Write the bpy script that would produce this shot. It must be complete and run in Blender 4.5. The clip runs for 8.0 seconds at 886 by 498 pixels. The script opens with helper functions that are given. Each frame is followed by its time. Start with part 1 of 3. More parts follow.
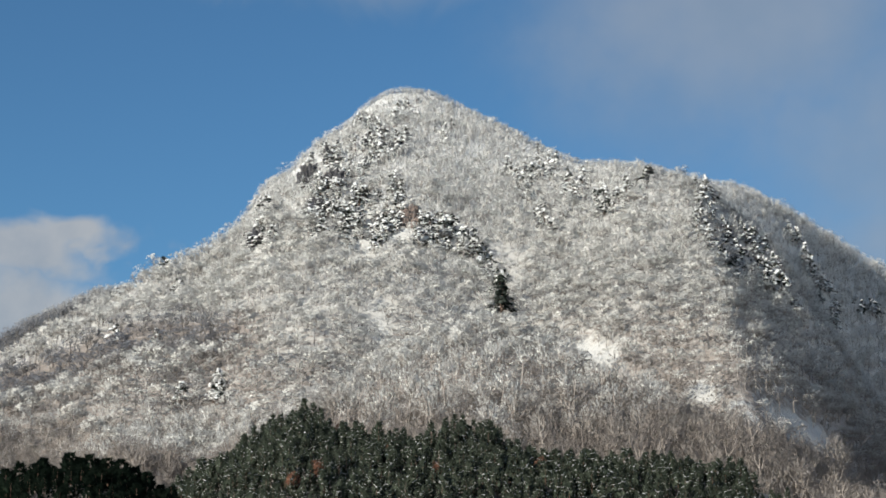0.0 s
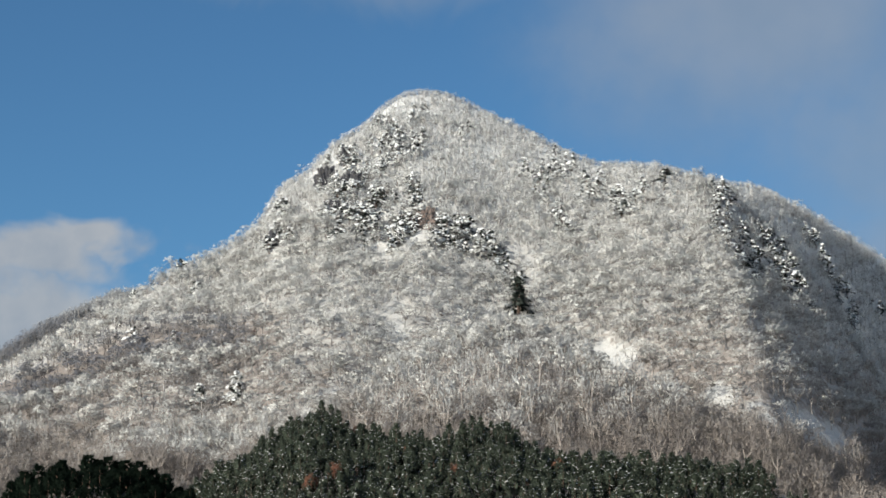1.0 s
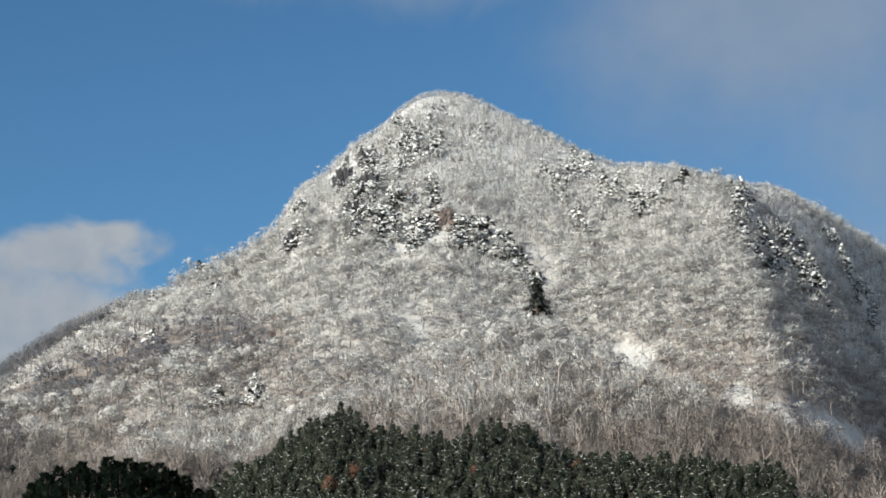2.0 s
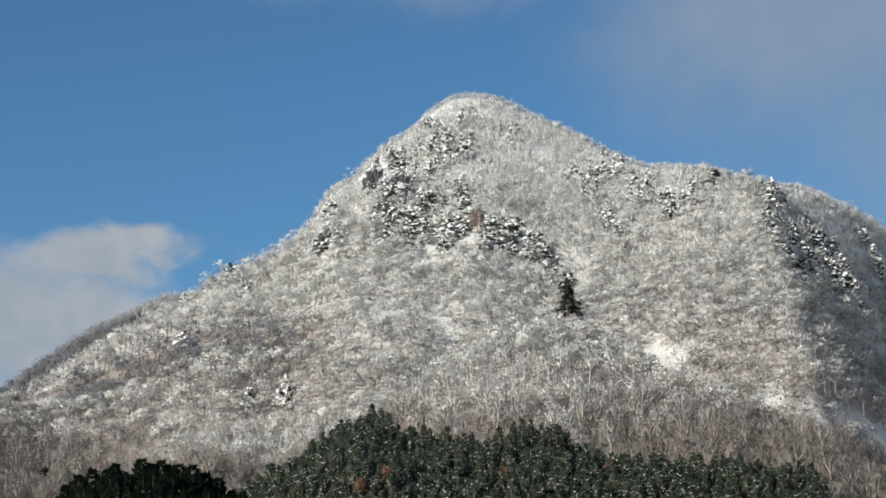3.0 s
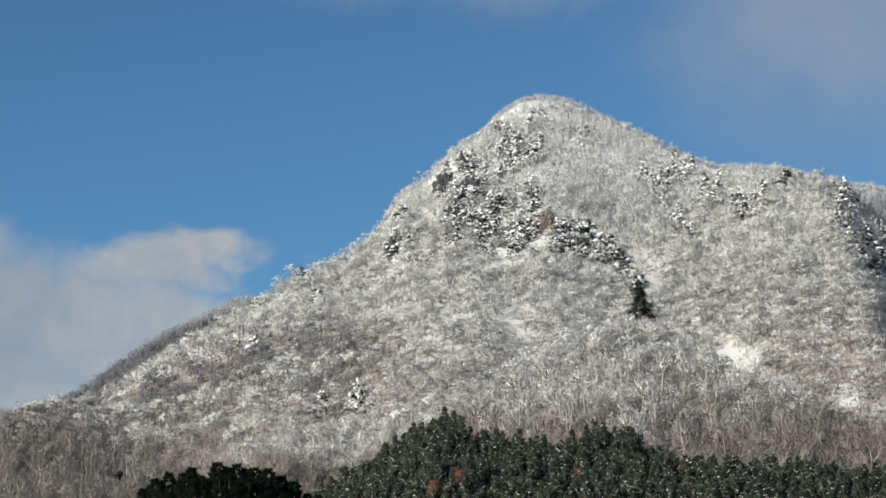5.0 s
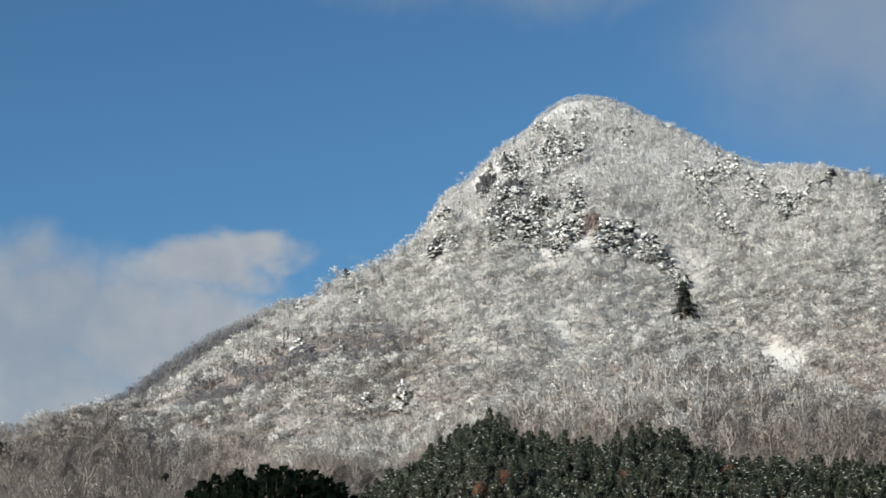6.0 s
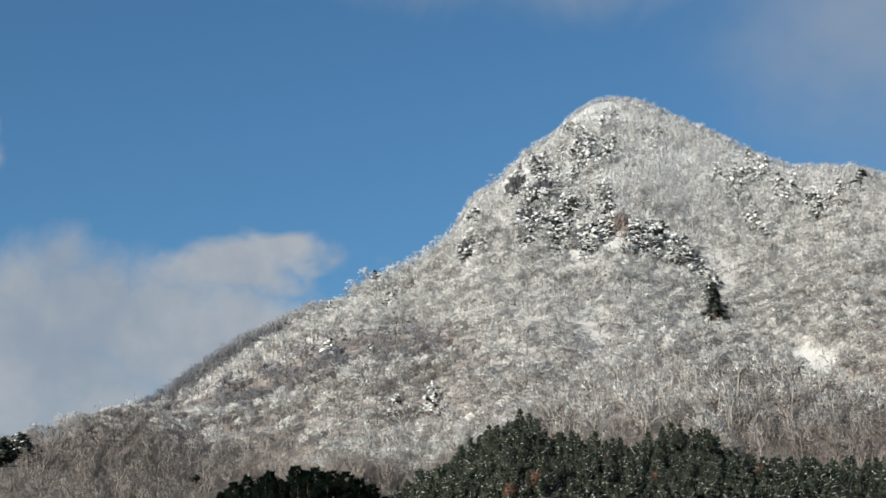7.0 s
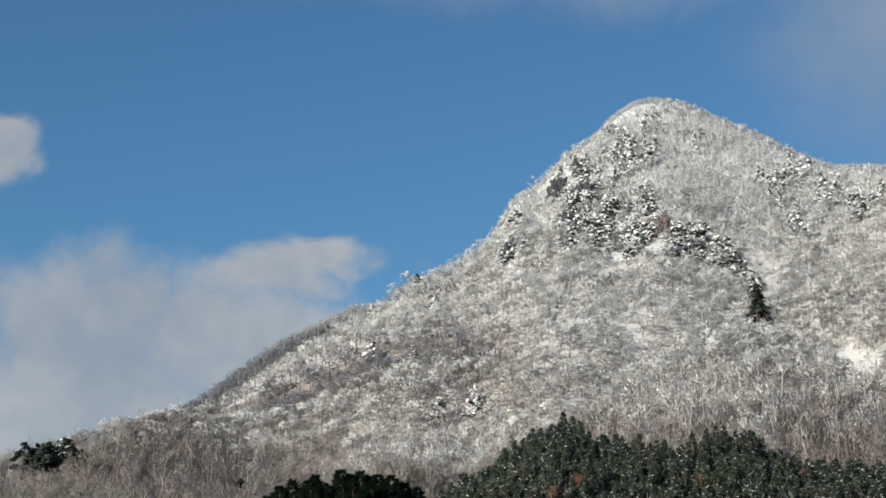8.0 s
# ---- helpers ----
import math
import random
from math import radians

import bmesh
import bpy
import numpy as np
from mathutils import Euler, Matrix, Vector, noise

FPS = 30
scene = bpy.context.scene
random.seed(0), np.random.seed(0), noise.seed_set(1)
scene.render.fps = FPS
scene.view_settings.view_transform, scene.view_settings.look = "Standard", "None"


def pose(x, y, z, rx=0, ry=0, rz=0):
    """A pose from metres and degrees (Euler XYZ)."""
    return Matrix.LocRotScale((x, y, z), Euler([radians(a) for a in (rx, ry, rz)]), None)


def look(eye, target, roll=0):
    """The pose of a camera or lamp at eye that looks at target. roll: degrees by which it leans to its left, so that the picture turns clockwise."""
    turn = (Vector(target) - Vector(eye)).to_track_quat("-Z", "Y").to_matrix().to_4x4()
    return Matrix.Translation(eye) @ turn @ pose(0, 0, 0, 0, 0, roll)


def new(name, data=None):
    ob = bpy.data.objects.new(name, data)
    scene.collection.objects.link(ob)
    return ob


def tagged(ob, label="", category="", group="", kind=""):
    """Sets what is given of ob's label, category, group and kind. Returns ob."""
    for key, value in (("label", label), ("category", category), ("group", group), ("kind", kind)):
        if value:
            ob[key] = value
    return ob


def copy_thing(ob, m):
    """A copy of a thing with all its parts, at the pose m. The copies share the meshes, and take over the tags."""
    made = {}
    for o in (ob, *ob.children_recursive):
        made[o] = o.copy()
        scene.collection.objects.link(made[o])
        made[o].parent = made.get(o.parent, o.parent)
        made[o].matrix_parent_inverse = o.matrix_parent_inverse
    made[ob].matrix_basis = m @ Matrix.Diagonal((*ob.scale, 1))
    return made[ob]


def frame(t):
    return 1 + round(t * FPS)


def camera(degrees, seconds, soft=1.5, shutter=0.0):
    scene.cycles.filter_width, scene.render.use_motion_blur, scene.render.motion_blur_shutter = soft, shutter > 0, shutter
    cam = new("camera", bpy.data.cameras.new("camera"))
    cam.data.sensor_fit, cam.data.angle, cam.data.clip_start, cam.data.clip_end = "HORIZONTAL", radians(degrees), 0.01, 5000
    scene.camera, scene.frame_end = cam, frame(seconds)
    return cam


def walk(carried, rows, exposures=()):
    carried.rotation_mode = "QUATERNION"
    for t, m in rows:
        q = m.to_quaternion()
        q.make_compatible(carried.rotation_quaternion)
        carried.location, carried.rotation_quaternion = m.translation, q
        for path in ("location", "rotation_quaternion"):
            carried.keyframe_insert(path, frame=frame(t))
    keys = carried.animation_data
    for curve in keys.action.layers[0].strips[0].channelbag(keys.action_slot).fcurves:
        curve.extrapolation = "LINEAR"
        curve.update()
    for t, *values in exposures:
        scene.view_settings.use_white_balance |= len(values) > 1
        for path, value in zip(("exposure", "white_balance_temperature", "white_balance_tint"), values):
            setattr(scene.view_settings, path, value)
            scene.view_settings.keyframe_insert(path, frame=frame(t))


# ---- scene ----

# ------------------------------------------------------------------ camera
EYE = 1.6
cam = camera(25.0, 8.0, soft=1.75)
# seconds, metres moved sideways, yaw, pitch, roll
ROWS = [
    (0.0, 0.00, 0.000, 12.000, 0.00),
    (0.5, -0.08, 0.270, 12.024, -0.01),
    (1.0, -0.13, 0.491, 12.054, 0.01),
    (1.5, -0.19, 0.704, 12.072, 0.01),
    (3.0, -0.52, 1.899, 12.138, 0.01),
    (3.5, -0.65, 2.378, 12.162, 0.00),
    (4.0, -0.78, 2.856, 12.178, -0.02),
    (4.5, -0.92, 3.350, 12.200, -0.02),
    (6.0, -1.42, 5.198, 12.256, -0.03),
    (6.5, -1.57, 5.721, 12.276, -0.02),
    (7.0, -1.66, 6.045, 12.298, -0.07),
    (7.5, -1.76, 6.414, 12.301, -0.03),
    (8.0, -2.00, 7.253, 12.389, 0.03),
]
walk(cam, [(t, pose(x, 0, EYE, 90 + pitch, 0, yaw) @ pose(0, 0, 0, 0, 0, -roll)) for t, x, yaw, pitch, roll in ROWS])

# ------------------------------------------------------------------ light
SUN_AZ, SUN_EL = 229.5, 22.5          # clockwise from +y, and up
sun_way = Vector((math.sin(radians(SUN_AZ)) * math.cos(radians(SUN_EL)), math.cos(radians(SUN_AZ)) * math.cos(radians(SUN_EL)), math.sin(radians(SUN_EL))))
sun = new("sun", bpy.data.lights.new("sun", "SUN"))
sun.data.energy, sun.data.angle, sun.data.color = 5.0, radians(0.6), (1.0, 0.96, 0.85)
sun.matrix_world = look(sun_way * 100, (0, 0, 0))
scene.view_settings.exposure = 0.2


class Nodes:
    """Short hand for a node tree."""

    def __init__(self, tree):
        self.tree = tree
        tree.nodes.clear()

    def add(self, kind, **given):
        node = self.tree.nodes.new(kind)
        for key, value in given.items():
            setattr(node, key, value)
        return node

    def plug(self, value, socket):
        if hasattr(value, "is_output"):
            self.tree.links.new(value, socket)
        else:
            socket.default_value = value

    def math(self, op, a, b=0.0, c=0.0, clamp=False):
        node = self.add("ShaderNodeMath", operation=op, use_clamp=clamp)
        for socket, value in zip(node.inputs, (a, b, c)):
            self.plug(value, socket)
        return node.outputs[0]

    def ramp(self, value, a, b, lo=0.0, hi=1.0):
        node = self.add("ShaderNodeMapRange", interpolation_type="SMOOTHSTEP")
        for socket, v in zip(node.inputs, (value, a, b, lo, hi)):
            self.plug(v, socket)
        return node.outputs[0]

    def mix(self, factor, a, b, mode="MIX"):
        node = self.add("ShaderNodeMix", data_type="RGBA", blend_type=mode)
        self.plug(factor, node.inputs[0])
        self.plug(a, node.inputs[6])
        self.plug(b, node.inputs[7])
        return node.outputs[2]

    def noise(self, where, scale, detail=3.0, rough=0.55, distort=0.0):
        node = self.add("ShaderNodeTexNoise")
        self.plug(where, node.inputs["Vector"])
        for key, v in (("Scale", scale), ("Detail", detail), ("Roughness", rough), ("Distortion", distort)):
            node.inputs[key].default_value = v
        return node.outputs["Fac"]


def sky():
    world = bpy.data.worlds.new("sky")
    scene.world = world
    world.use_nodes = True
    n = Nodes(world.node_tree)
    air = n.add("ShaderNodeTexSky", sky_type="NISHITA", sun_disc=False, sun_elevation=radians(SUN_EL), sun_rotation=radians(SUN_AZ),
                altitude=600, air_density=1.0, dust_density=0.0, ozone_density=4.0)
    way = n.add("ShaderNodeTexCoord").outputs["Generated"]
    xyz = n.add("ShaderNodeSeparateXYZ")
    n.plug(way, xyz.inputs[0])
    az = n.math("MULTIPLY", n.math("ARCTAN2", xyz.outputs[0], xyz.outputs[1]), 57.2958)
    el = n.math("MULTIPLY", n.math("ARCSINE", xyz.outputs[2]), 57.2958)
    big, fine = n.noise(way, 9.0, 4.0), n.noise(way, 38.0, 5.0, 0.6)
    rag = n.math("ADD", n.math("MULTIPLY", n.math("SUBTRACT", big, 0.5), 2.0), n.math("MULTIPLY", n.math("SUBTRACT", fine, 0.5), 1.3))

    sway, lift = n.noise(way, 14.0, 4.0, 0.6), n.noise(way, 15.5, 4.0, 0.6, 0.5)
    az_w = n.math("ADD", az, n.math("MULTIPLY", n.math("SUBTRACT", sway, 0.5), 5.0))
    el_w = n.math("ADD", el, n.math("MULTIPLY", n.math("SUBTRACT", lift, 0.5), 3.0))

    def bank(blobs, ragged):
        total = None
        for a, b, ra, rb in blobs:
            u = n.math("DIVIDE", n.math("SUBTRACT", az_w, a), ra)
            v = n.math("DIVIDE", n.math("SUBTRACT", el_w, b), rb)
            d = n.math("SUBTRACT", 1.0, n.math("SQRT", n.math("ADD", n.math("MULTIPLY", u, u), n.math("MULTIPLY", v, v))))
            total = d if total is None else n.math("MAXIMUM", total, d)
        return n.math("ADD", total, n.math("MULTIPLY", rag, ragged))

    cumulus = n.ramp(bank([(-16.6, 10.1, 2.8, 2.5), (-18.7, 9.3, 2.1, 2.9), (-14.1, 9.8, 2.9, 2.9), (-12.3, 11.8, 2.9, 1.2), (-10.5, 12.25, 2.0, 0.8), (-12.5, 9.3, 3.2, 2.4),
                           (-20.7, 14.9, 1.25, 1.25), (-24.0, 8.0, 3.5, 5.0), (-17.5, 6.5, 7.0, 4.5)], 0.34), -0.16, 0.52)
    haze = n.ramp(bank([(9.5, 18.8, 7.0, 4.6), (15.5, 14.5, 7.0, 5.0), (13.2, 12.2, 3.6, 2.2), (-2.0, 20.8, 10.0, 1.6), (24.0, 17.0, 9.0, 8.0)], 0.26), -0.5, 0.95)
    body = n.mix(n.ramp(n.noise(way, 16.0, 5.0), 0.3, 0.7), (0.29, 0.335, 0.395, 1), (0.45, 0.465, 0.48, 1))
    veil = n.mix(n.ramp(big, 0.3, 0.7), (0.22, 0.29, 0.38, 1), (0.30, 0.35, 0.42, 1))
    rich = n.add("ShaderNodeHueSaturation")
    rich.inputs["Saturation"].default_value = 0.98
    n.plug(air.outputs[0], rich.inputs["Color"])
    blue = n.mix(1.0, rich.outputs[0], (0.059, 0.087, 0.0965, 1), "MULTIPLY")
    colour = n.mix(n.math("MULTIPLY", cumulus, 0.88), n.mix(n.math("MULTIPLY", haze, 0.72), blue, veil), body)
    # broken cloud over the rest of the sky, all round
    around = n.ramp(n.noise(way, 2.6, 6.0, 0.6, 0.4), 0.44, 0.62)
    aside = n.math("SUBTRACT", 1.0, n.math("MULTIPLY", n.ramp(n.math("ABSOLUTE", az), 26.0, 50.0, 1.0, 0.0), n.ramp(el, 26.0, 45.0, 1.0, 0.0)))
    colour = n.mix(n.math("MULTIPLY", n.math("MULTIPLY", around, aside), 0.85), colour, (0.61, 0.61, 0.59, 1))
    glow = n.add("ShaderNodeBackground")
    n.plug(colour, glow.inputs[0])
    glow.inputs[1].default_value = 0.89
    n.tree.links.new(glow.outputs[0], n.add("ShaderNodeOutputWorld").inputs[0])


sky()


# ------------------------------------------------------------------ materials
def material(name, rough=0.8):
    mat = bpy.data.materials.new(name)
    mat.use_nodes = True
    n = Nodes(mat.node_tree)
    out, bsdf = n.add("ShaderNodeOutputMaterial"), n.add("ShaderNodeBsdfPrincipled")
    n.tree.links.new(bsdf.outputs[0], out.inputs[0])
    bsdf.inputs["Roughness"].default_value = rough
    bsdf.inputs["Specular IOR Level"].default_value = 0.2
    return mat, n, bsdf


def place_of(n):
    geo = n.add("ShaderNodeNewGeometry")
    xyz = n.add("ShaderNodeSeparateXYZ")
    n.plug(geo.outputs["Position"], xyz.inputs[0])
    return geo, geo.outputs["Position"], xyz.outputs[2]


def rime(n, pos, height, low, high):
    """How thick the frost lies: more of it higher up, in uneven drifts, and less where shade is painted in."""
    patch = n.math("MULTIPLY", n.math("SUBTRACT", n.noise(pos, 0.024, 4.0), 0.5), 62.0)
    # less of it eastward, for browner trees and shade painted on the east flank
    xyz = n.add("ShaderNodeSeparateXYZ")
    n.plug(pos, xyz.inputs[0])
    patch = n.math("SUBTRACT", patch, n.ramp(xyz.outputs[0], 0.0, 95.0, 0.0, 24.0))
    patch = n.math("ADD", patch, n.add("ShaderNodeAttribute", attribute_name="frost_shade").outputs["Fac"])
    return n.ramp(n.math("ADD", height, patch), low, high)


def leafy(n, colour, geo, share):
    """Thin twigs and needles: light passes and scatters through them, shaded as the round of the whole crown."""
    out = n.add("ShaderNodeAttribute", attribute_name="rounded").outputs["Vector"]
    turn = n.add("ShaderNodeVectorTransform", vector_type="NORMAL", convert_from="OBJECT", convert_to="WORLD")
    n.plug(out, turn.inputs[0])
    blend = n.add("ShaderNodeMix", data_type="VECTOR")
    blend.inputs[0].default_value = share
    n.plug(geo.outputs["Normal"], blend.inputs[4])
    n.plug(turn.outputs[0], blend.inputs[5])
    unit = n.add("ShaderNodeVectorMath", operation="NORMALIZE")
    n.plug(blend.outputs[1], unit.inputs[0])
    other = n.add("ShaderNodeVectorMath", operation="SCALE")
    n.plug(unit.outputs[0], other.inputs[0])
    other.inputs["Scale"].default_value = -1.0
    front, through_it, both = n.add("ShaderNodeBsdfDiffuse"), n.add("ShaderNodeBsdfTranslucent"), n.add("ShaderNodeMixShader")
    for node, normal in ((front, unit), (through_it, other)):
        n.plug(colour, node.inputs["Color"])
        n.plug(normal.outputs[0], node.inputs["Normal"])
    both.inputs[0].default_value = 0.44
    n.tree.links.new(front.outputs[0], both.inputs[1])
    n.tree.links.new(through_it.outputs[0], both.inputs[2])
    final = [node for node in n.tree.nodes if node.type == "OUTPUT_MATERIAL"][0]
    n.tree.links.new(both.outputs[0], final.inputs[0])


def twig_material():
    mat, n, bsdf = material("frosted_twigs", 0.75)
    geo, pos, height = place_of(n)
    chance = n.add("ShaderNodeAttribute", attribute_name="tint").outputs["Fac"]
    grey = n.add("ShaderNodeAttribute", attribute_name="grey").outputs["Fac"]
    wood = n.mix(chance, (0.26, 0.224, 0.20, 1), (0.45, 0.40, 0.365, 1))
    # blue-grey stands for shade on the low belt and the ridge behind
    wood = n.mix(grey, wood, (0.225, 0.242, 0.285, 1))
    frost = n.mix(n.math("ADD", n.math("MULTIPLY", geo.outputs["Random Per Island"], 0.3), n.math("MULTIPLY", chance, 0.7)), (0.76, 0.755, 0.73, 1), (0.96, 0.955, 0.93, 1))
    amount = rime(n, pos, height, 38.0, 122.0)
    side = n.add("ShaderNodeSeparateXYZ")
    n.plug(n.add("ShaderNodeAttribute", attribute_name="rounded").outputs["Vector"], side.inputs[0])
    amount = n.math("MULTIPLY", amount, n.math("ADD", 1.0, n.math("MULTIPLY", n.math("SUBTRACT", side.outputs[2], 0.4), 1.0)))
    amount = n.math("ADD", n.math("MULTIPLY", amount, 0.95), n.math("MULTIPLY", n.math("SUBTRACT", chance, 0.5), 0.34))
    amount = n.ramp(n.math("ADD", amount, n.math("MULTIPLY", n.math("SUBTRACT", geo.outputs["Random Per Island"], 0.5), 0.16)), 0.08, 0.86)
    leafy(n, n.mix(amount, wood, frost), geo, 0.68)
    return mat


def bark_material(name, dark, light, rimed=0.4):
    mat, n, bsdf = material(name, 0.9)
    geo, pos, height = place_of(n)
    colour = n.mix(n.noise(pos, 1.7, 4.0), dark, light)
    amount = n.math("MULTIPLY", n.ramp(n.noise(pos, 0.9, 4.0, 0.7), 0.42, 0.62), rimed)
    n.plug(n.mix(n.math("MULTIPLY", amount, rime(n, pos, height, 20.0, 160.0)), colour, (0.78, 0.78, 0.77, 1)), bsdf.inputs["Base Color"])
    return mat


def needle_material(name, dark, light, hoar=0.0):
    mat, n, bsdf = material(name, 0.7)
    geo, pos, height = place_of(n)
    colour = n.mix(geo.outputs["Random Per Island"], dark, light)
    colour = n.mix(n.noise(pos, 0.35, 3.0), colour, tuple(0.6 * c for c in dark[:3]) + (1,))
    if hoar:
        rimed = n.ramp(n.math("ADD", height, n.math("MULTIPLY", n.math("SUBTRACT", n.noise(pos, 0.12, 4.0), 0.5), 160.0)), 190.0, 300.0, 0.0, hoar)
        colour = n.mix(n.math("MULTIPLY", rimed, n.ramp(geo.outputs["Random Per Island"], 0.1, 0.7)), colour, (0.7, 0.7, 0.69, 1))
    leafy(n, colour, geo, 0.65)
    return mat


def snow_material():
    mat, n, bsdf = material("snow", 0.6)
    geo, pos, height = place_of(n)
    n.plug(n.mix(n.noise(pos, 0.8, 4.0), (0.84, 0.84, 0.84, 1), (0.93, 0.925, 0.91, 1)), bsdf.inputs["Base Color"])
    bump = n.add("ShaderNodeBump")
    bump.inputs["Strength"].default_value, bump.inputs["Distance"].default_value = 0.5, 0.3
    n.plug(n.noise(pos, 1.6, 5.0), bump.inputs["Height"])
    n.plug(bump.outputs[0], bsdf.inputs["Normal"])
    return mat


def ground_material():
    mat, n, bsdf = material("snowy_ground", 0.85)
    geo, pos, height = place_of(n)
    glade = n.add("ShaderNodeAttribute", attribute_name="glade").outputs["Fac"]
    litter = n.mix(n.noise(pos, 0.5, 5.0, 0.65), (0.20, 0.172, 0.155, 1), (0.38, 0.335, 0.305, 1))
    snow = n.mix(n.noise(pos, 0.15, 4.0), (0.52, 0.50, 0.47, 1), (0.68, 0.665, 0.64, 1))
    snow = n.mix(rime(n, pos, height, 170.0, 240.0), snow, (0.79, 0.785, 0.77, 1))
    snow = n.mix(n.math("MULTIPLY", glade, 1.5, clamp=True), snow, n.mix(n.noise(pos, 0.5, 5.0, 0.7), (0.38, 0.377, 0.37, 1), (0.64, 0.637, 0.63, 1)))
    cover = n.math("ADD", n.math("MULTIPLY", n.noise(pos, 0.35, 6.0, 0.7), 0.9), n.math("MULTIPLY", rime(n, pos, height, 60.0, 220.0), 0.42))
    n.plug(n.mix(n.ramp(n.math("ADD", cover, glade), 0.44, 0.72), litter, snow), bsdf.inputs["Base Color"])
    bump = n.add("ShaderNodeBump")
    bump.inputs["Strength"].default_value, bump.inputs["Distance"].default_value = 0.8, 1.0
    n.plug(n.noise(pos, 0.6, 6.0, 0.65), bump.inputs["Height"])
    n.plug(bump.outputs[0], bsdf.inputs["Normal"])
    return mat


def rock_material(name, dark, light):
    mat, n, bsdf = material(name, 0.9)
    geo, pos, height = place_of(n)
    colour = n.mix(n.noise(pos, 0.25, 5.0, 0.65), dark, light)
    colour = n.mix(n.ramp(n.noise(pos, 0.9, 5.0, 0.7), 0.45, 0.6), colour, (0.12, 0.115, 0.115, 1))
    up = n.add("ShaderNodeSeparateXYZ")
    n.plug(geo.outputs["Normal"], up.inputs[0])
    snow = n.ramp(n.math("ADD", up.outputs[2], n.math("MULTIPLY", n.math("SUBTRACT", n.noise(pos, 0.7, 4.0), 0.5), 0.7)), 0.66, 0.84)
    n.plug(n.mix(snow, colour, (0.84, 0.84, 0.84, 1)), bsdf.inputs["Base Color"])
    bump = n.add("ShaderNodeBump")
    bump.inputs["Strength"].default_value, bump.inputs["Distance"].default_value = 1.0, 0.8
    n.plug(n.noise(pos, 0.8, 6.0, 0.7), bump.inputs["Height"])
    n.plug(bump.outputs[0], bsdf.inputs["Normal"])
    return mat


TWIG = twig_material()
BARK = bark_material("grey_bark", (0.13, 0.11, 0.10, 1), (0.30, 0.268, 0.245, 1), 0.7)
PALE_BARK = bark_material("pale_bark", (0.23, 0.198, 0.176, 1), (0.46, 0.405, 0.365, 1), 0.5)
RIMED_BARK = bark_material("rimed_bark", (0.16, 0.14, 0.125, 1), (0.36, 0.325, 0.30, 1), 0.95)
PINE_BARK = bark_material("pine_bark", (0.09, 0.06, 0.05, 1), (0.22, 0.14, 0.10, 1), 0.25)
NEEDLES = needle_material("pine_needles", (0.04, 0.05, 0.043, 1), (0.12, 0.135, 0.12, 1), 0.8)
PINE_DARK = needle_material("dark_pine_needles", (0.076, 0.096, 0.072, 1), (0.20, 0.23, 0.172, 1))
# darker copy of the pine needles, with the knoll's shade painted in
SHADED_NEEDLES = needle_material("shaded_needles", (0.011, 0.019, 0.014, 1), (0.030, 0.045, 0.030, 1))
RUSSET = needle_material("russet_leaves", (0.22, 0.11, 0.075, 1), (0.38, 0.21, 0.15, 1))
SNOW, GROUND = snow_material(), ground_material()
ROCK = rock_material("brown_rock", (0.17, 0.13, 0.115, 1), (0.31, 0.235, 0.20, 1))
# grey rock, coloured near-black to stand for shaded recesses in the crag
SHADED_ROCK = rock_material("shaded_rock", (0.03, 0.03, 0.036, 1), (0.10, 0.10, 0.115, 1))


# ------------------------------------------------------------------ the lie of the land
def spline(table, soft=1.4):
    """Smooth curves of crest height and crest distance over the bearing, in degrees."""
    table = np.array(table)
    az = np.arange(-60.0, 60.0, 0.1)
    kernel = np.exp(-0.5 * (np.arange(-24, 25) / soft) ** 2)
    kernel /= kernel.sum()
    curves = [np.convolve(np.pad(np.interp(az, table[:, 0], table[:, k]), 24, "edge"), kernel, "valid") for k in (1, 2)]
    return lambda a: (np.interp(a, az, curves[0]), np.interp(a, az, curves[1]))


WEST_CREST = [
    (-50, 0, 560), (-36, 25, 600), (-25.4, 52, 640), (-22.7, 62, 680), (-19.8, 75, 715), (-19, 79.5, 725), (-18.2, 84, 739), (-17.5, 89, 754), (-16.7, 95, 768), (-16.2, 98, 778),
    (-15.1, 104, 801), (-14.3, 109, 818), (-13.5, 115.5, 834), (-12.7, 124, 850), (-11.9, 132.5, 865), (-11.25, 141, 878), (-10.6, 151, 888), (-9.95, 160.5, 897), (-9.4, 166.5, 905),
    (-8.97, 173, 913), (-8.64, 180, 919), (-7.8, 189, 933), (-7.15, 195, 943), (-6.4, 207.5, 954), (-5.89, 214, 964), (-5.78, 223, 967), (-5.37, 235.5, 979), (-5.26, 241, 983), (-4.63, 250.5, 998), (-4.34, 254, 1005)]
